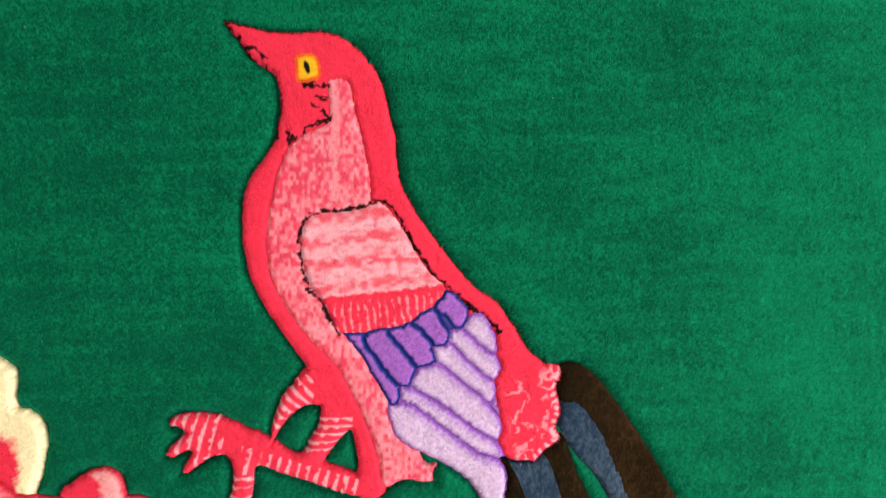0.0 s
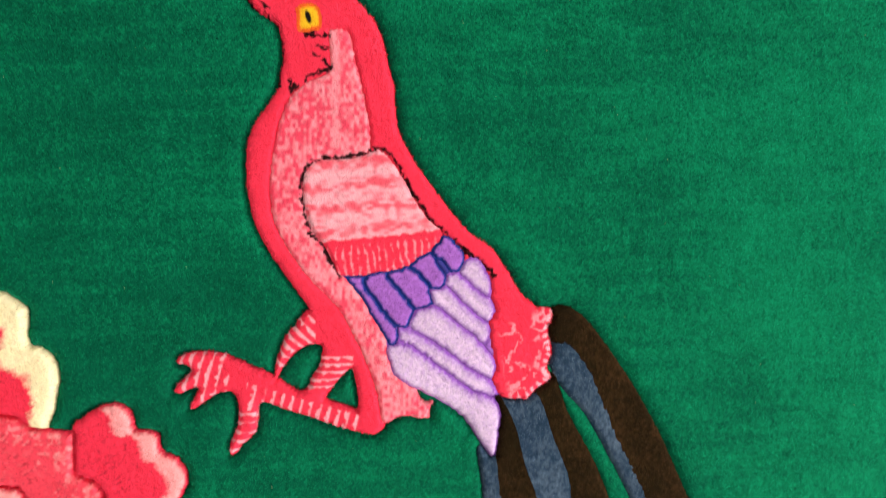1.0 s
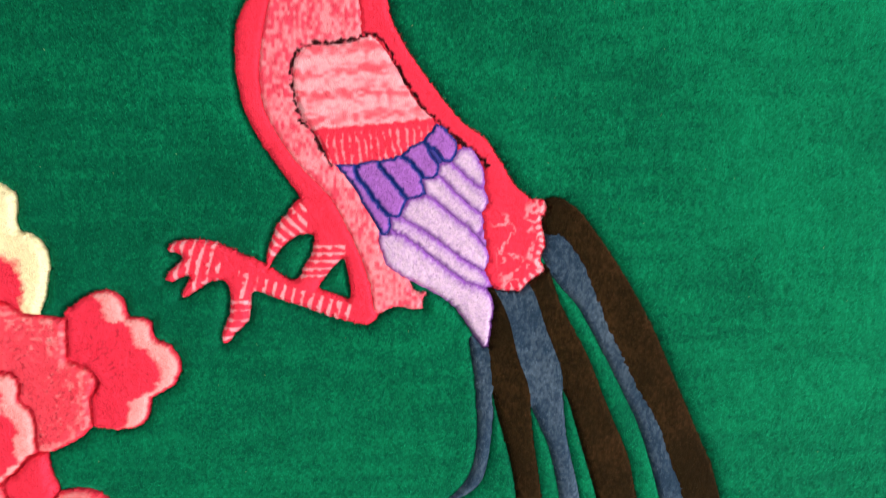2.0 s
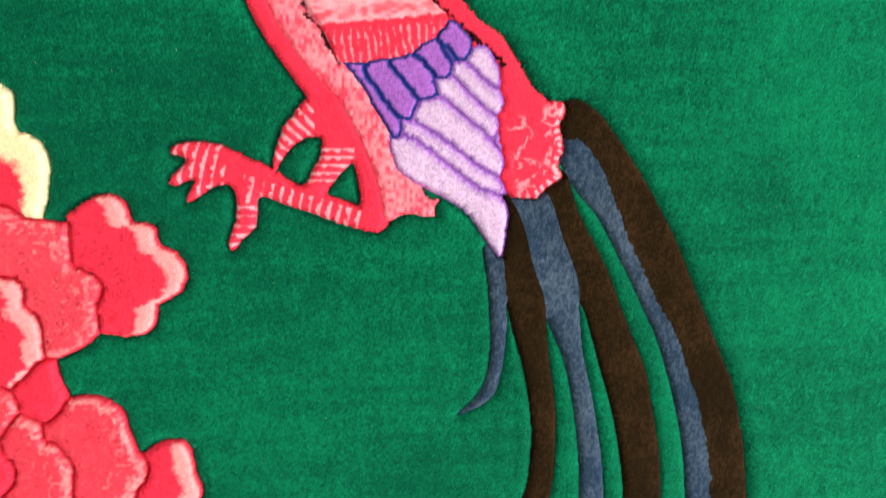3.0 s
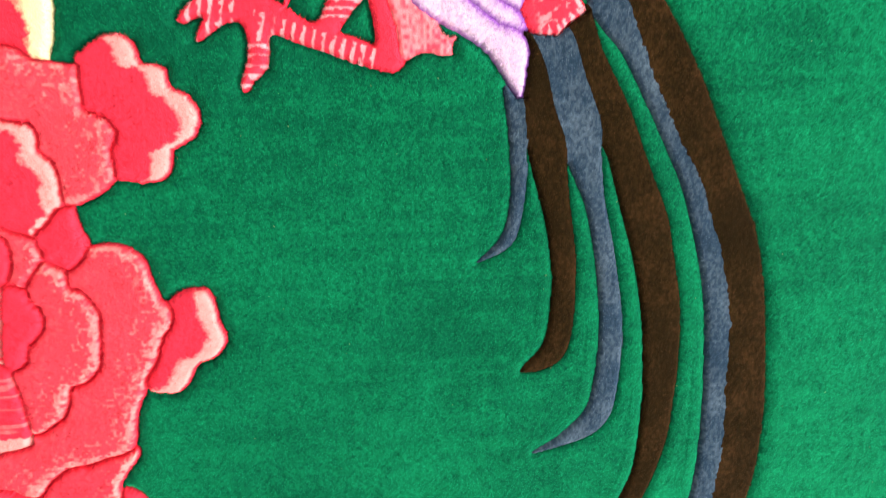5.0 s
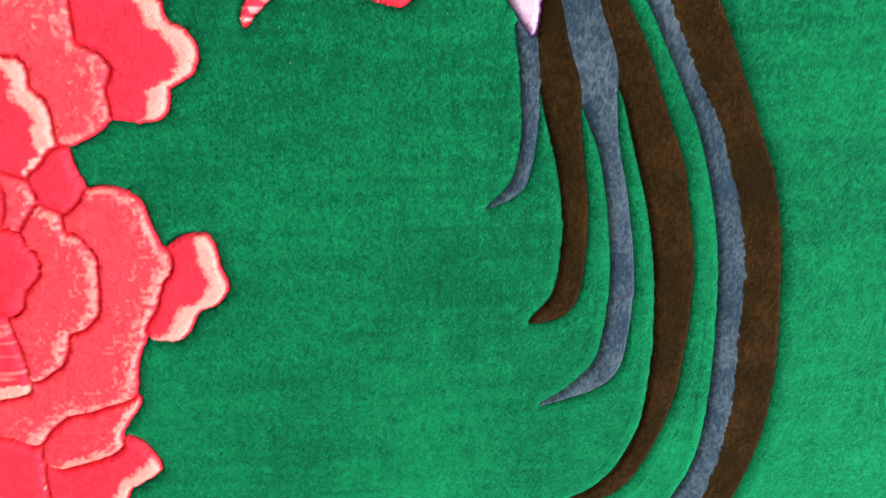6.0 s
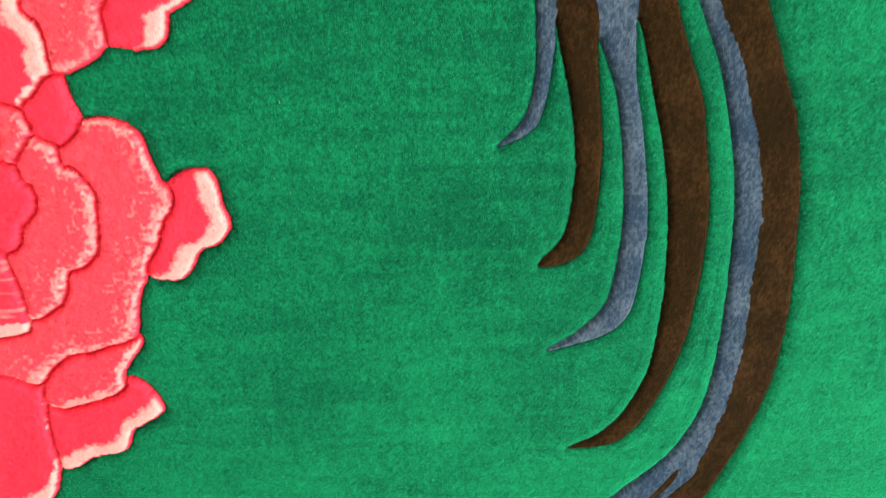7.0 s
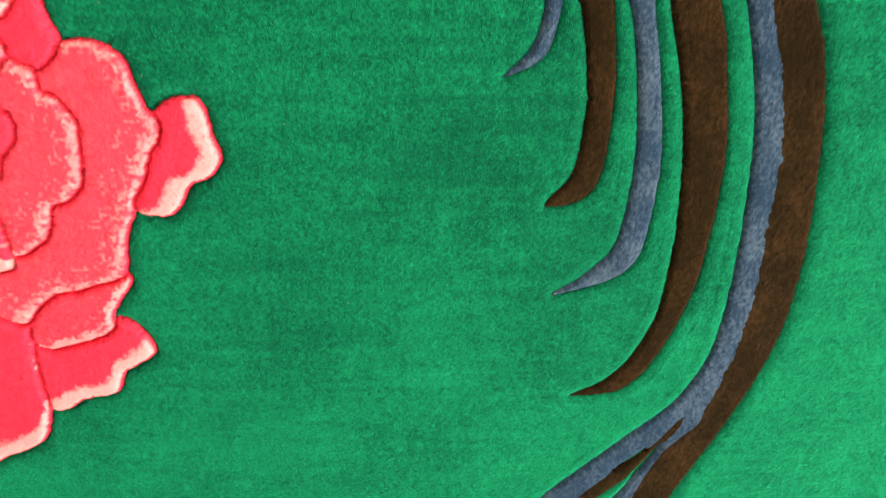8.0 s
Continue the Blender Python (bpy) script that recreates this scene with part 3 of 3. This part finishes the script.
# name, outlines, holes, wool, tone, carving family, label; later fields lie over earlier ones
FIELDS = [
    ("petal", [PETAL_BASE], CRIMSON_WOOL, no_tone, "flower", "plain crimson wool petal under the others"),
    ("petal", [PETAL_CREAM], CREAM_WOOL, margin((17, 17), rim=False), "cream", "crimson wool petal with a broad cream margin"),
    ("petal", [PETAL_TIP], CRIMSON_WOOL, margin((15, -6)), "tip", "crimson wool petal with a pale pink lip"),
    ("petal", [PETAL_RIGHT], CRIMSON_WOOL, margin((15, 1)), "right", "lobed crimson wool petal with a pale pink margin"),
    ("petal", [PETAL_MID], CRIMSON_WOOL, margin((10, -3), (6, 5), speckled=1.0), "mid", "crimson wool petal with a speckled pink edge"),
    ("petal", [PETAL_H], CRIMSON_WOOL, margin((5, -15)), "h", "crimson wool petal with a pale scalloped hem"),
    ("petal", [PETAL_G], CRIMSON_WOOL, margin((5, -7), speckled=0.5), "g", "small crimson wool petal with a pink hem"),
    ("petal", [PETAL_RING], CRIMSON_WOOL, margin((9, -6), (5, 6), speckled=0.8), "ring", "large crimson wool petal with a speckled pink edge"),
    ("petal", [PETAL_I], CRIMSON_WOOL, margin((1, -18)), "i", "crimson wool petal with a broad pale hem"),
    ("petal", [PETAL_LOW], CRIMSON_WOOL, margin((13, 6)), "low", "crimson wool petal with a pale pink margin"),
    ("petal", [PETAL_A], CRIMSON_WOOL, margin((3, 0), speckled=1.0), "a", "plain crimson wool petal"),
    ("petal", [PETAL_B], CRIMSON_WOOL, no_tone, "b", "round crimson wool petal"),
    ("petal", [PETAL_E], CRIMSON_WOOL, margin((9, -4), (4, 7), speckled=0.8), "e", "curved crimson wool petal with a speckled pink edge"),
    ("petal", [PETAL_D], CRIMSON_WOOL, pale_tone, "d", "pale pink wool petal"),
    ("petal", [PETAL_C], CRIMSON_WOOL, no_tone, "c", "lobed plain crimson wool petal"),
    ("stamen", [STAMEN], CRIMSON_WOOL, stamen_tone, "stamen", "crimson wool stamen with a pale tip"),
    ("petal", [PETAL_DIAMOND], CRIMSON_WOOL, no_tone, "diamond", "small diamond-shaped crimson wool petal"),
    ("tail_plume", [TAIL_H], BROWN_WOOL, brushed_tone, "tail", "broad dark brown wool plume"),
    ("tail_plume", [TAIL_E], BLUE_WOOL, brushed_tone, "tail", "slate blue wool plume beside a brown one"),
    ("tail_plume", [TAIL_F], BLUE_WOOL, brushed_tone, "tail", "lower fork of a slate blue wool plume"),
    ("tail_plume", [TAIL_G], BROWN_WOOL, brushed_tone, "tail", "thin dark brown wool sliver"),
    ("tail_plume", [TAIL_D], BROWN_WOOL, brushed_tone, "tail", "long dark brown wool plume"),
    ("tail_plume", [TAIL_C], BLUE_WOOL, brushed_tone, "tail", "slate blue wool plume with a hooked tip"),
    ("tail_plume", [TAIL_B], BROWN_WOOL, brushed_tone, "tail", "narrow dark brown wool plume with a hooked tip"),
    ("tail_plume", [TAIL_A], BLUE_WOOL, brushed_tone, "tail", "thin slate blue wool plume with a hooked tip"),
    ("body_field", [BODY, LEG, SHANK, SPUR], BIRD_WOOL, body_tone, "body", "crimson wool field with pale bars and black stitches"),
    ("breast_field", [PANEL], PINK_WOOL, panel_tone, "breast", "speckled pink wool field"),
    ("wing_feather", [LILAC_BASE], LILAC_WOOL, full_tone, "wing", "purple wool ground between lilac feathers"),
    ("wing_feather", [VIOLET_BASE], VIOLET_WOOL, full_tone, "wing", "navy wool ground between violet feathers"),
    ("wing_feather", [LILAC_A], LILAC_WOOL, lilac_tone, "l1", "pale lilac wool feather"),
    ("wing_feather", [LILAC_B], LILAC_WOOL, lilac_tone, "l2", "pale lilac wool feather"),
    ("wing_feather", [LILAC_C], LILAC_WOOL, lilac_tone, "l3", "pale lilac wool feather"),
    ("wing_feather", [LILAC_D], LILAC_WOOL, lilac_tone, "l4", "pale lilac wool feather"),
    ("wing_feather", [LILAC_E], LILAC_WOOL, lilac_tone, "l5", "pale lilac wool feather"),
    ("wing_feather", [LILAC_F], LILAC_WOOL, lilac_tone, "l6", "long pale lilac wool feather"),
    ("wing_feather", [VIOLET_A], VIOLET_WOOL, violet_tone, "v1", "violet wool feather outlined in navy"),
    ("wing_feather", [VIOLET_B], VIOLET_WOOL, violet_tone, "v2", "violet wool feather outlined in navy"),
    ("wing_feather", [VIOLET_C], VIOLET_WOOL, violet_tone, "v3", "violet wool feather outlined in navy"),
    ("wing_feather", [VIOLET_D], VIOLET_WOOL, violet_tone, "v4", "violet wool feather outlined in navy"),
    ("wing_feather", [VIOLET_E], VIOLET_WOOL, violet_tone, "v5", "violet wool feather outlined in navy"),
    ("shoulder_field", [SHOULDER], BIRD_WOOL, shoulder_tone, "shoulder", "banded pink and crimson wool field"),
    ("eye_field", [EYE], GOLD_WOOL, eye_tone, "body", "golden wool patch with a black slit"),
]
cx, cz = np.meshgrid(X0 + (np.arange(NX) + 0.5) * CELL, Z0 + (np.arange(NZ) + 0.5) * CELL)


def knotted(mask, much):
    """The same field with the uneven edge that single knots give."""
    jx, jz = jag(cx, cz, much, 91)
    return inside(mask, jx, jz)


def laid(f, outline):
    """An outline as the rug hangs: the flower drawn a little to one side, the tail to the other, most of all low down."""
    if f[0] == "tail_plume":
        much = (0.0, 1.3) if f[5].startswith(("broad", "slate blue wool plume beside")) else (-1.0, 2.3)
        return [(x + much[0] + much[1] * (1.0 if much[0] == 0 else min(max((1010 - z) / 70, 0), 1)), z) for x, z in outline]
    return [(x - 0.8, z) for x, z in outline] if f[0] == "petal" else outline


FIELD_MASKS = [None] + [knotted(np.logical_or.reduce([fill(laid(f, o)) for o in f[1]]), 0.6 if f[0] == "tail_plume" else 0.8)
                        for f in FIELDS]
# the blue plume runs into the brown one beside it knot by knot
brown_at, blue_at = (1 + [f[5] for f in FIELDS].index(t) for t in ("broad dark brown wool plume", "slate blue wool plume beside a brown one"))
jx, jz = jag(cx, cz, 1.5, 93)
FIELD_MASKS[blue_at], FIELD_MASKS[brown_at] = (
    (FIELD_MASKS[blue_at] | FIELD_MASKS[brown_at]) & (inside(FIELD_MASKS[blue_at], jx, jz) | inside(FIELD_MASKS[blue_at], jx + 4.5, jz)),
    FIELD_MASKS[blue_at] | FIELD_MASKS[brown_at])
GAPS = fill(HOLE_A) | fill(HOLE_B)
LABEL = np.zeros((NZ, NX), np.int16)
for k, field in enumerate(FIELDS, 1):
    LABEL[FIELD_MASKS[k] & ~GAPS] = k


def main_piece(mask):
    """The connected piece of a field that holds its broadest spot."""
    rows, cols = np.nonzero(mask)
    r0, r1, c0, c1 = rows.min(), rows.max() + 1, cols.min(), cols.max() + 1
    m = mask[r0:r1, c0:c1]
    thin = m.copy()
    while True:
        p = np.pad(thin, 1)
        less = p[1:-1, 1:-1] & p[:-2, 1:-1] & p[2:, 1:-1] & p[1:-1, :-2] & p[1:-1, 2:]
        if not less.any():
            break
        thin = less
    found = np.zeros_like(m)
    found[tuple(np.argwhere(thin)[0])] = True
    size = 0
    while found.sum() > size:
        size = found.sum()
        for _ in range(24):
            found[1:] |= found[:-1]
            found[:-1] |= found[1:]
            found &= m
            found[:, 1:] |= found[:, :-1]
            found[:, :-1] |= found[:, 1:]
            found &= m
    out = np.zeros_like(mask)
    out[r0:r1, c0:c1] = found
    return out


# slivers that a later field cuts off go to their neighbours
for k in range(1, len(FIELDS) + 1):
    if (LABEL == k).any():
        LABEL[(LABEL == k) & ~main_piece(LABEL == k)] = -1
while (LABEL < 0).any():
    for move in ((0, 1), (0, -1), (1, 0), (-1, 0)):
        LABEL = np.where(LABEL < 0, np.roll(LABEL, move, (0, 1)), LABEL)

FAMILIES = {"ground": 0}
family = np.array([0] + [FAMILIES.setdefault(f[4], len(FAMILIES)) for f in FIELDS])
soft_family = np.array([0] + [1 if f[0] in ("body_field", "breast_field", "wing_feather", "shoulder_field", "eye_field") else 2 + k
                              for k, f in enumerate(FIELDS)])


def corner_change(cells):
    """Grid corners at which the cells around differ."""
    e = np.pad(cells, 1, mode="edge")
    a, b, c, d = e[:-1, :-1], e[1:, :-1], e[:-1, 1:], e[1:, 1:]
    return (a != b) | (a != c) | (a != d)


FAMILY, SOFT_FAMILY = family[LABEL], soft_family[LABEL]
cut = corner_change(FAMILY)
hard = corner_change(np.where(SOFT_FAMILY == 1, -1, FAMILY))
D_ALL = spread_from(corner_change(LABEL), 9.0)
D_HARD = spread_from(hard, 12.0)
D_SOFT = spread_from(cut & ~hard, 6.0)

# corners of the grid, with the stepped outlines drawn smooth
gx, gz = np.meshgrid(X0 + np.arange(NX + 1) * CELL, Z0 + np.arange(NZ + 1) * CELL)
pad = np.pad(LABEL, 1, mode="edge")
across = pad[:-1, 1:-1] != pad[1:, 1:-1]
upright = pad[1:-1, :-1] != pad[1:-1, 1:]
for _ in range(4):
    sx, sz, n = np.zeros_like(gx), np.zeros_like(gx), np.zeros_like(gx)
    for grid, total in ((gx, sx), (gz, sz)):
        total[:, :-1] += across * grid[:, 1:]
        total[:, 1:] += across * grid[:, :-1]
        total[:-1, :] += upright * grid[1:, :]
        total[1:, :] += upright * grid[:-1, :]
    n[:, :-1] += across
    n[:, 1:] += across
    n[:-1, :] += upright
    n[1:, :] += upright
    move = n == 2
    gx = np.where(move, 0.5 * gx + 0.5 * sx / np.maximum(n, 1), gx)
    gz = np.where(move, 0.5 * gz + 0.5 * sz / np.maximum(n, 1), gz)

# height of the pile over the rug's face: carved grooves, rounded fields, soft unevenness
lab_corner = np.pad(LABEL, ((0, 1), (0, 1)), mode="edge")
on_ground = lab_corner == 0
swell = np.where(on_ground, 0.0, 1.3 * (1 - np.exp(-D_HARD / 4.5)))
plume = np.isin(lab_corner, [k for k, f in enumerate(FIELDS, 1) if f[0] == "tail_plume"])
D_PLUME = spread_from(corner_change(np.isin(LABEL, [k for k, f in enumerate(FIELDS, 1) if f[0] == "tail_plume"])), 12.0)
D_BROAD = spread_from(corner_change(LABEL == brown_at), 12.0)
deep, wide_cut = (np.where(D_BROAD < 11.5, a, np.where(D_PLUME < 11.5, b, c)) for a, b, c in ((5.4, 3.4, 8.5), (5.2, 3.0, 4.4)))
groove = np.where(on_ground, deep * np.exp(-((D_HARD / wide_cut) ** 1.1)), np.where(plume, 3.6, 7.2) * np.exp(-((D_HARD / 1.8) ** 1.4)))
CREASES = sum(1.3 * np.exp(-((near_line(line, gx, gz, 25.0) / 6.5) ** 2)) for line in (LINE_CREASE_A, LINE_CREASE_B))
HEIGHT = swell - groove - 2.8 * np.exp(-((D_SOFT / 1.6) ** 1.6)) + 0.45 * (grain(gx, gz, 2.3, 71) - 0.5) - np.where(on_ground, CREASES, 0.0) \
    + 0.7 * (grain(gx, gz, 9, 72) - 0.5) + 1.2 * (grain(gx, gz, 70, 73) - 0.5)
SLOPE_Z, SLOPE_X = np.gradient(HEIGHT, CELL)

# ---- the rug as one thing, each carved field a part with its cut yarn ends ----
rug = tagged(new("rug"), "carved green wool rug with crimson bird and peony, hanging flat", "rug")
rug.location = (0.0, 0.0, 0.149)
base = np.array([0.0, 0.0, 150.0])
TUFTS = 1150000


def pile_mesh(name, verts, tris, tone, ink, vary, material, parent, smooth):
    mesh = bpy.data.meshes.new(name)
    mesh.vertices.add(len(verts))
    mesh.vertices.foreach_set("co", ((verts - base) / 1000.0).astype(np.float32).ravel())
    mesh.loops.add(tris.size)
    mesh.loops.foreach_set("vertex_index", tris.astype(np.int32).ravel())
    mesh.polygons.add(len(tris))
    mesh.polygons.foreach_set("loop_start", np.arange(0, tris.size, 3, dtype=np.int32))
    mesh.polygons.foreach_set("use_smooth", np.full(len(tris), smooth))
    for key, values in (("tone", tone), ("ink", ink), ("vary", vary)):
        mesh.attributes.new(key, "FLOAT", "POINT").data.foreach_set("value", values.astype(np.float32))
    mesh.update(calc_edges=True)
    mesh.materials.append(material)
    ob = new(name, mesh)
    ob.parent = parent
    return ob


def pile_part(k, name, material, tone_of, label):
    rows, cols = np.nonzero(LABEL == k)
    if not len(rows):
        return
    corner = np.stack([rows * (NX + 1) + cols, rows * (NX + 1) + cols + 1, (rows + 1) * (NX + 1) + cols + 1, (rows + 1) * (NX + 1) + cols], 1)
    used, index = np.unique(corner, return_inverse=True)
    quad = index.reshape(-1, 4)
    tris = np.concatenate([quad[:, [0, 1, 2]], quad[:, [0, 2, 3]]])
    x, z, h = gx.ravel()[used], gz.ravel()[used], HEIGHT.ravel()[used]
    mask = FIELD_MASKS[k] if k else LABEL == 0
    tone, ink = tone_of(x, z, D_ALL.ravel()[used], mask)
    vary = 0.3 + 0.4 * grain(x, z, 1.6, 81)
    surface = np.stack([x, -h, z], 1)
    # cut yarn ends: slim blades that lean with the nap
    count = int(len(rows) * TUFTS / (NX * NZ))
    pick = rng.integers(0, len(rows), count)
    r, c = rows[pick], cols[pick]
    a, b = rng.random(count), rng.random(count)
    fx = (gx[r, c] * (1 - a) + gx[r, c + 1] * a) * (1 - b) + (gx[r + 1, c] * (1 - a) + gx[r + 1, c + 1] * a) * b
    fz = (gz[r, c] * (1 - a) + gz[r, c + 1] * a) * (1 - b) + (gz[r + 1, c] * (1 - a) + gz[r + 1, c + 1] * a) * b
    fh = (HEIGHT[r, c] * (1 - a) + HEIGHT[r, c + 1] * a) * (1 - b) + (HEIGHT[r + 1, c] * (1 - a) + HEIGHT[r + 1, c + 1] * a) * b
    nap = 2 * math.pi * (0.27 + 0.07 * (grain(fx, fz, 45, 82) - 0.5) + 0.13 * (grain(fx, fz, 7, 83) - 0.5))
    reach = rng.normal(1.4, 0.45, count) * (0.4 + 0.6 * ramp01(D_HARD[r, c], 0.5, 3.5))
    lx = reach * np.cos(nap) + rng.normal(0, 0.24, count) - 0.6 * SLOPE_X[r, c]
    lz = reach * np.sin(nap) + rng.normal(0, 0.24, count) - 0.6 * SLOPE_Z[r, c]
    long = np.maximum(np.hypot(lx, lz), 0.2)
    wide = rng.uniform(0.16, 0.30, count)
    px, pz = -lz / long * wide, lx / long * wide
    rise = rng.uniform(0.7, 1.7, count)
    low = fh - 0.35
    tri = np.stack([np.stack([fx - px - lx * 0.4, -low, fz - pz - lz * 0.4], 1), np.stack([fx + px - lx * 0.4, -low, fz + pz - lz * 0.4], 1),
                    np.stack([fx + lx * 0.9, -(fh + rise), fz + lz * 0.9], 1)], 1).reshape(-1, 3)
    ftone, fink = tone_of(fx, fz, D_ALL[r, c], mask)
    if material in (GREEN_WOOL, BROWN_WOOL, BLUE_WOOL):
        ftone = np.clip(ftone + rng.normal(0, 0.36, count) + 1.0 * (rng.random(count) < 0.09), 0, 1.9)  # lighter single yarns
    if k == 0:
        fink = fink + (rng.random(count) < 0.0002)  # stray pale fibres in the ground
    elif material is CRIMSON_WOOL:
        fink = fink + 0.6 * (rng.random(count) < 0.035)  # darker knots among the crimson
    fvary = 0.9 * rng.random(count) + 0.1 * grain(fx, fz, 1.6, 81)
    field = tagged(pile_mesh(name, surface, tris, tone, ink, vary, material, rug, True), label)
    ends = np.arange(3 * count).reshape(-1, 3)
    yarn = pile_mesh("wool_nap", tri, ends, np.repeat(ftone, 3), np.repeat(fink, 3), np.repeat(fvary, 3), material, field, False)
    tagged(yarn, kind="stuff")


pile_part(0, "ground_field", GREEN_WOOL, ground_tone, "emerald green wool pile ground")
for k, (name, _, material, tone_of, _, label) in enumerate(FIELDS, 1):
    pile_part(k, name, material, tone_of, label)

# plain green ground out to the rug's edges, and the cotton back
RX0, RX1, RZ0, RZ1 = -0.78, 0.72, 0.15, 2.05
FX0, FX1, FZ0, FZ1 = X0 / 1000, (X0 + NX * CELL) / 1000, Z0 / 1000, (Z0 + NZ * CELL) / 1000
outer = part("outer_ground", boxes(((RX0, FX0), (0.0, 0.016), (RZ0 - 0.15, RZ1 - 0.15)), ((FX1, RX1), (0.0, 0.016), (RZ0 - 0.15, RZ1 - 0.15)),
                           ((FX0, FX1), (0.0, 0.016), (RZ0 - 0.15, FZ0 - 0.15)), ((FX0, FX1), (0.0, 0.016), (FZ1 - 0.15, RZ1 - 0.15))),
     GREEN_WOOL, rug, "plain green wool pile")
for key, value in (("tone", 0.5), ("vary", 0.5)):
    outer.data.attributes.new(key, "FLOAT", "POINT").data.foreach_set("value", np.full(len(outer.data.vertices), value, np.float32))
part("backing", boxes(((RX0, RX1), (0.016, 0.022), (RZ0 - 0.15, RZ1 - 0.15))), COTTON, rug, "cotton rug back")
